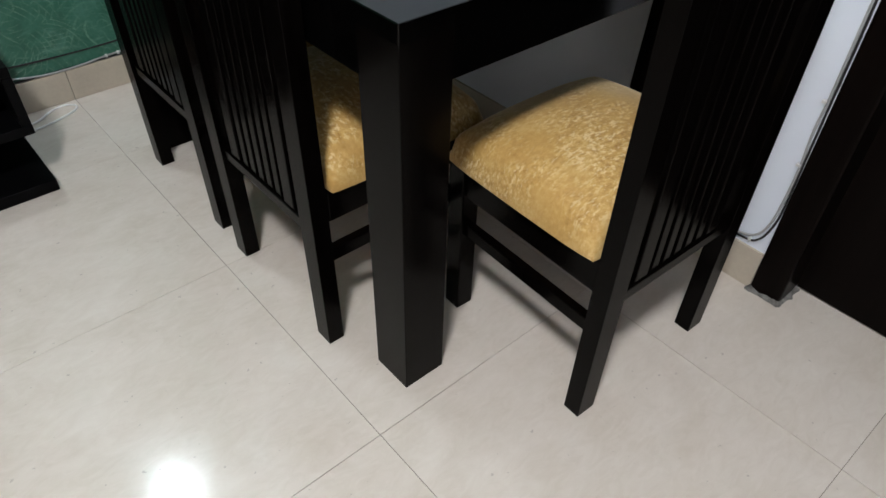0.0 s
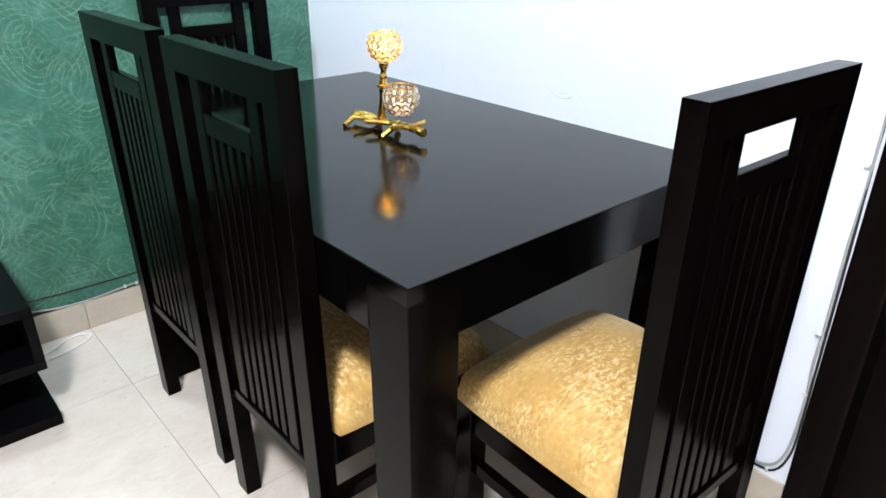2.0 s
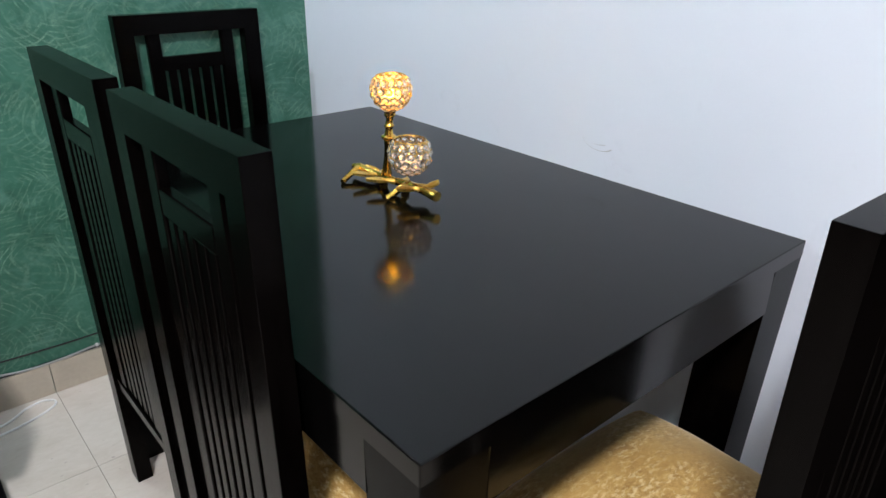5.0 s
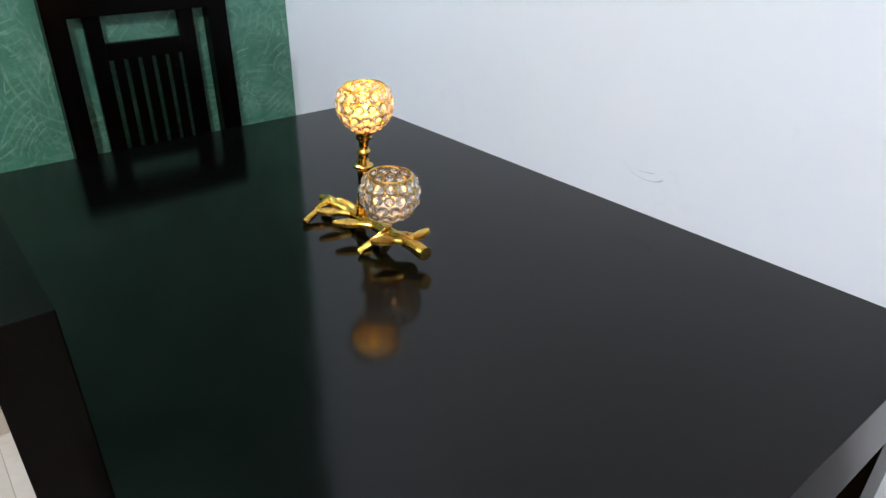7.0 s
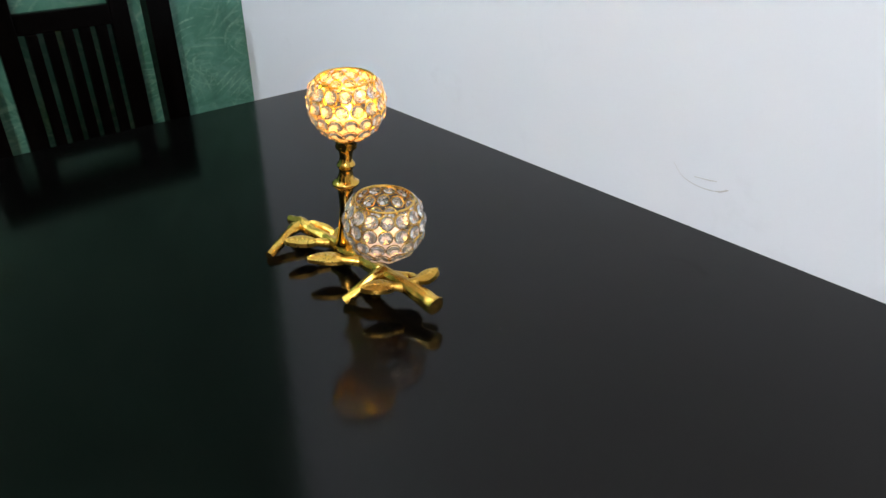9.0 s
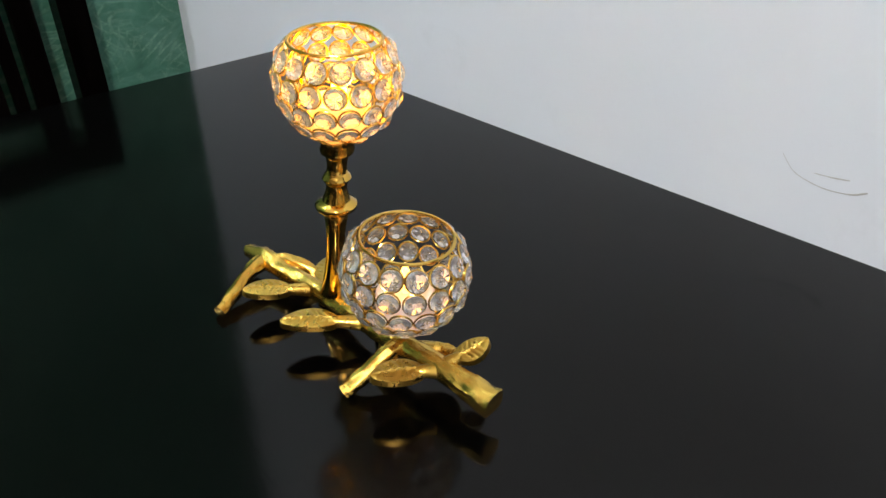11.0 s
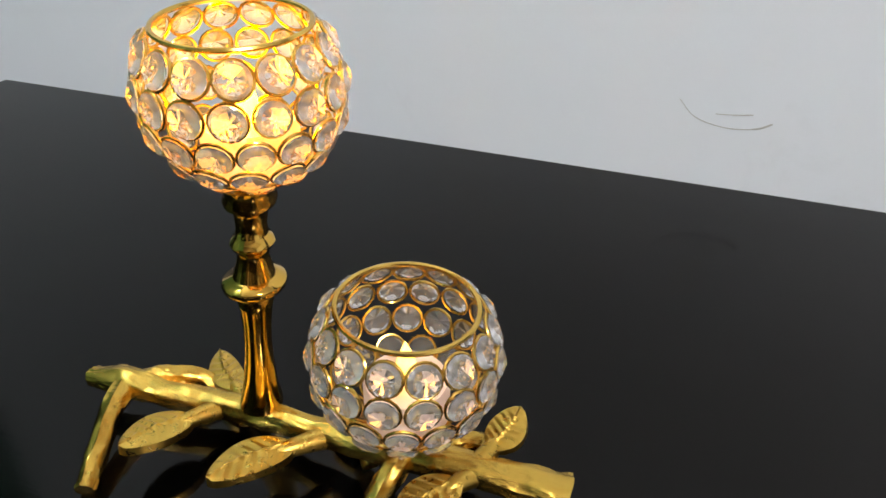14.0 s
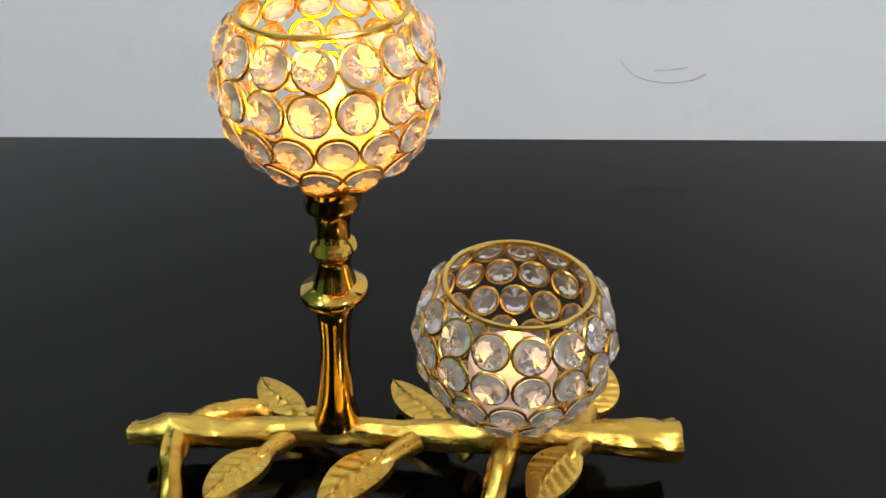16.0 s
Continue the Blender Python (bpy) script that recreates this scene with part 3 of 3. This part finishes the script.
def leaning(bm, foot, top):
    """Shears an upright turned body so that its axis runs from foot to top."""
    f, t = Vector(foot), Vector(top)
    for v in bm.verts:
        k = (v.co.z - f.z) / (t.z - f.z)
        v.co.x += (t.x - f.x) * k
        v.co.y += (t.y - f.y) * k
    return bm


def candle_holder():
    h = root("candle_holder", pose(HX, HY, TZ), "gold branch-shaped candle holder with two crystal globes on the table", "candle holder")
    part("branch", gnarled(bmesh.new(), [on(-0.0095, 0.1000, 0.0175), on(-0.0085, 0.0760, 0.0190), on(-0.0060, 0.0440, 0.0165), on(-0.0020, 0.0030, 0.0160), on(-0.0050, -0.0330, 0.0185), on(-0.0080, -0.0750, 0.0240), on(-0.0070, -0.1050, 0.0250), on(-0.0060, -0.1320, 0.0240), on(-0.0045, -0.1590, 0.0220)],
            [0.0056, 0.0080, 0.0068, 0.0078, 0.0064, 0.0078, 0.0078, 0.0080, 0.0098], 24), GOLD_CAST, h, "rough cast gold branch", True)
    part("foot", gnarled(bmesh.new(), [on(-0.0090, 0.0760, 0.0190), on(-0.0230, 0.0735, 0.0180), on(-0.0440, 0.0670, 0.0110), on(-0.0640, 0.0600, 0.0046)], [0.0068, 0.0056, 0.0052, 0.0050], 14), GOLD_FOOT, h, "", True)
    part("foot", gnarled(bmesh.new(), [on(-0.0060, -0.0830, 0.0265), on(-0.0210, -0.0805, 0.0235), on(-0.0380, -0.0760, 0.0130), on(-0.0525, -0.0715, 0.0046)], [0.0070, 0.0060, 0.0054, 0.0052], 14), GOLD_FOOT, h, "", True)
    part("rear_foot", gnarled(bmesh.new(), [on(-0.0070, 0.0740, 0.0195), on(0.0010, 0.0610, 0.0200), on(0.0085, 0.0480, 0.0170), on(0.0150, 0.0330, 0.0052)], [0.0062, 0.0054, 0.0050, 0.0048], 14), GOLD_FOOT, h, "", True)
    part("twig", gnarled(bmesh.new(), [on(-0.0030, -0.0920, 0.0250), on(0.0080, -0.1040, 0.0230), on(0.0090, -0.1160, 0.0250), on(0.0040, -0.1210, 0.0275)], [0.0060, 0.0048, 0.0044, 0.0042], 12), GOLD_CAST, h, "", True)
    part("twig", gnarled(bmesh.new(), [on(0.0030, 0.0060, 0.0160), on(0.0090, 0.0160, 0.0140)], [0.0056, 0.0046], 12), GOLD_CAST, h, "", True)
    for a, b, w, bend in ((on(-0.0190, 0.0290, 0.0185), on(-0.0500, 0.0460, 0.0235), 0.0098, 0.002), (on(-0.0205, -0.0300, 0.0220), on(-0.0520, -0.0040, 0.0240), 0.0100, 0.003),
                          (on(-0.0176, -0.1119, 0.0270), on(-0.0470, -0.0930, 0.0280), 0.0098, 0.002), (on(0.0080, 0.0200, 0.0150), on(0.0330, 0.0490, 0.0125), 0.0080, -0.002),
                          (on(0.0050, -0.0520, 0.0170), on(0.0340, -0.0225, 0.0130), 0.0080, -0.002), (on(0.0034, -0.1205, 0.0290), on(0.0248, -0.1295, 0.0375), 0.0085, 0.001)):
        lf = bmesh.new()
        add_leaf(lf, a, b, w, 0.0060, bend)
        back_ = Vector(a) + (Vector(a) - Vector(b)) * 0.46
        add_tube(lf, smooth_path([(back_.x, back_.y, min(a[2], b[2]) - 0.003), Vector(a), Vector(a).lerp(Vector(b), 0.18)], 5), [0.0058, 0.0056, 0.0053, 0.0050, 0.0047, 0.0045, 0.0043, 0.0041, 0.0039, 0.0036, 0.0032], 12)
        part("leaf", lf, GOLD_LEAF, h, "", True)
    prof = [(0.0072, 0.0), (0.0108, 0.002), (0.0104, 0.006), (0.0096, 0.009), (0.0092, 0.011), (0.0080, 0.020), (0.0068, 0.032), (0.0064, 0.042), (0.0066, 0.052), (0.0076, 0.062), (0.0082, 0.066),
            (0.0076, 0.068), (0.0105, 0.0705), (0.0140, 0.0735), (0.0146, 0.0755), (0.0138, 0.0770), (0.0095, 0.0790), (0.0082, 0.083), (0.0070, 0.088), (0.0070, 0.0915), (0.0088, 0.0935), (0.0098, 0.0955),
            (0.0086, 0.0980), (0.0070, 0.0995), (0.0066, 0.104), (0.0072, 0.1095), (0.0086, 0.1125), (0.0108, 0.1135), (0.0114, 0.1160), (0.0104, 0.1185), (0.0110, 0.1205), (0.0120, 0.1225)]
    part("stem", leaning(add_lathe(bmesh.new(), [(r, 0.0205 + 1.058 * z) for r, z in prof], (0, 0, 0), 40), on(0, 0, 0.0205), GB), GOLD_POLISH, h, "polished turned gold stem", True)
    globe(h, GB, -53.0, 4.0, GLOBE_TOP)
    globe(h, GS, 20.0, 3.0, GLOBE)
    return h


candle_holder()


def tealight(name, center, lit, size):
    q = Vector((HX, HY, TZ)) + Vector(center)
    t = root(name, pose(q.x, q.y, q.z - GR * 0.885 * size), "lit electric tealight glowing warm inside the crystal globe", "tealight", "tealights in the globes")
    body = wax(name + "_wax", 0.95 if lit else 0.16, (1.0, 0.42, 0.035) if lit else (1.0, 0.60, 0.45))
    part("cup", add_lathe(bmesh.new(), [(0.0185, 0.0005), (0.0190, 0.002), (0.0190, 0.019), (0.0180, 0.021), (0.010, 0.0195), (0.006, 0.0185)], sides=32), body, t, "", True)
    part("flame", add_lathe(bmesh.new(), [(0.0022, 0.0187), (0.0042, 0.0225), (0.0048, 0.027), (0.0036, 0.033), (0.0017, 0.038), (0.0004, 0.0415)], sides=16),
         glow(name + "_flame", (1.0, 0.47, 0.0050) if lit else (1.0, 0.50, 0.06), 200.0 if lit else 4.5), t, "glowing amber flame bulb", True)


tealight("tealight", GB, True, GLOBE_TOP)
tealight("tealight_dim", GS, False, GLOBE)


# ---------------------------------------------------------------- cables, clips and marks
def cable(name, pts, r, material, label, category="cable"):
    return tagged(part(name, add_tube(bmesh.new(), smooth_path(pts, 8), r, 8), material, None, "", True), label, category)


def clip(p, along, normal):
    """A small moulded cable clip with its nail."""
    p, along, normal = Vector(p), Vector(along).normalized(), Vector(normal).normalized()
    up = along.cross(normal)
    ob = tagged(new("cable_clip"), "small white plastic cable clip on the wall", "cable clip", "cable clips")
    bm = add_box(bmesh.new(), -0.0035, -0.0045, 0, 0.0035, 0.0045, 0.0075, 0.0012)
    m = Matrix((along, up, normal)).transposed().to_4x4()
    m.translation = p
    part("saddle", bm, WHITE_PLASTIC, ob)
    part("nail", add_tube(bmesh.new(), [(0, 0.0065, 0), (0, 0.0065, 0.009)], 0.0012, 8), GREY_CABLE, ob)
    ob.matrix_basis = m
    return ob


gy = GY - 0.004
cable("white_cable", [(-0.34, gy - 0.008, 0.150), (-0.24, gy, 0.118), (-0.14, gy - 0.006, 0.100 + 0.004), (-0.04, gy - 0.006, 0.104), (0.044, gy, 0.108), (0.16, gy, 0.112), (0.50, gy, 0.116), (0.80, gy, 0.118)], 0.0030, GREY_CABLE, "pale grey cable sagging along the green wall skirting")
cable("black_cable", [(-0.40, gy, 0.165), (-0.20, gy, 0.150), (0.0, gy, 0.145), (0.20, gy, 0.150), (0.55, gy, 0.156), (0.80, gy, 0.160)], 0.0026, BLACK_CABLE, "thin black cable along the green wall")
cable("black_cable", [(-0.40, gy, 0.112), (-0.24, gy, 0.103), (-0.05, gy, 0.1025), (0.2, gy, 0.103), (0.8, gy, 0.104)], 0.0024, BLACK_CABLE, "thin black cable lying on the tile skirting")
for x_ in (0.046, 0.083):
    clip((x_, GY - 0.001, 0.109), (1, 0, 0), (0, -1, 0))
cable("floor_cord", [(-0.45, 1.47, 0.0035), (-0.28, 1.455, 0.0035), (-0.20, 1.462, 0.0035), (-0.12, 1.492, 0.0035), (-0.098, 1.522, 0.0035), (-0.125, 1.545, 0.0035), (-0.17, 1.535, 0.0035), (-0.22, 1.500, 0.0035), (-0.285, 1.492, 0.0035), (-0.45, 1.500, 0.0035)], 0.0032, WHITE_PLASTIC, "loop of white cord lying on the floor")
wx = WX - 0.004
cable("grey_cable", [(wx, 0.200, 0.130), (wx, -0.100, 0.130), (wx, -0.185, 0.124), (wx, -0.232, 0.138), (wx, -0.253, 0.185), (wx, -0.259, 0.26), (wx, -0.260, 0.34), (wx, -0.256, 0.42), (wx, -0.258, 0.50), (wx, -0.257, 0.66), (wx, -0.260, 0.80), (wx, -0.259, 1.0), (wx, -0.260, 1.4), (wx, -0.259, 2.2), (wx, -0.259, 2.74)], 0.0029, GREY_CABLE, "grey cable clipped up the wall beside the door frame")
cable("black_cable", [(wx, 0.200, 0.124), (wx, -0.100, 0.123), (wx, -0.210, 0.117), (wx, -0.245, 0.135), (wx, -0.262, 0.19), (wx, -0.265, 0.26), (wx, -0.264, 0.40), (wx, -0.263, 0.60), (wx, -0.260, 0.90), (wx, -0.262, 1.5), (wx, -0.261, 2.74)], 0.0026, BLACK_CABLE, "black cable clipped up the wall beside the door frame")
for y_, z_, al in ((-0.225, 0.123, (0, -1, 0.15)), (-0.256, 0.341, (0, 0, 1)), (-0.252, 0.483, (0, 0, 1)), (-0.252, 0.825, (0, 0, 1)), (-0.252, 1.2, (0, 0, 1))):
    clip((WX - 0.001, y_, z_), al, (-1, 0, 0))

MY, MZ = 0.400, 0.818                     # scuff on the white wall
scuff = bmesh.new()
for pts, rr in (([(0, 0.075, 0.022), (0, 0.06, 0.008), (0, 0.035, 0.002), (0, 0.012, 0.004), (0, 0.0, 0.010)], (0.0003, 0.0005, 0.0006, 0.0011, 0.0007)), ([(0, 0.045, 0.013), (0, 0.030, 0.014), (0, 0.016, 0.016)], (0.0003, 0.0005, 0.0003))):
    path = smooth_path([(WX - 0.0002, MY + b, MZ + c) for _, b, c in pts], 6)
    add_tube(scuff, path, [rr[min(len(rr) - 1, k // 6)] * 1.4 for k in range(len(path))], 6, squash=0.3)
tagged(part("wall_scuff", scuff, MARK, wall_east, "faint grey pencil scuff"), "faint grey pencil scuff")

# ---------------------------------------------------------------- floor tiles, last
tile_mesh = mesh_of("floor_tile", add_box(bmesh.new(), 0.0006, 0.0006, -0.0029, TILE - 0.0006, TILE - 0.0006, 0.0, 0.0005), FLOOR_TILE)
for i in range(-5, 2):
    for j in range(-5, 3):
        x_, y_ = JX + TILE * i, JY + TILE * j
        if x_ > X0 - TILE and y_ > Y0 - TILE:
            t = new("floor_tile", tile_mesh)
            t.parent = floor
            t.location = (x_, y_, 0)
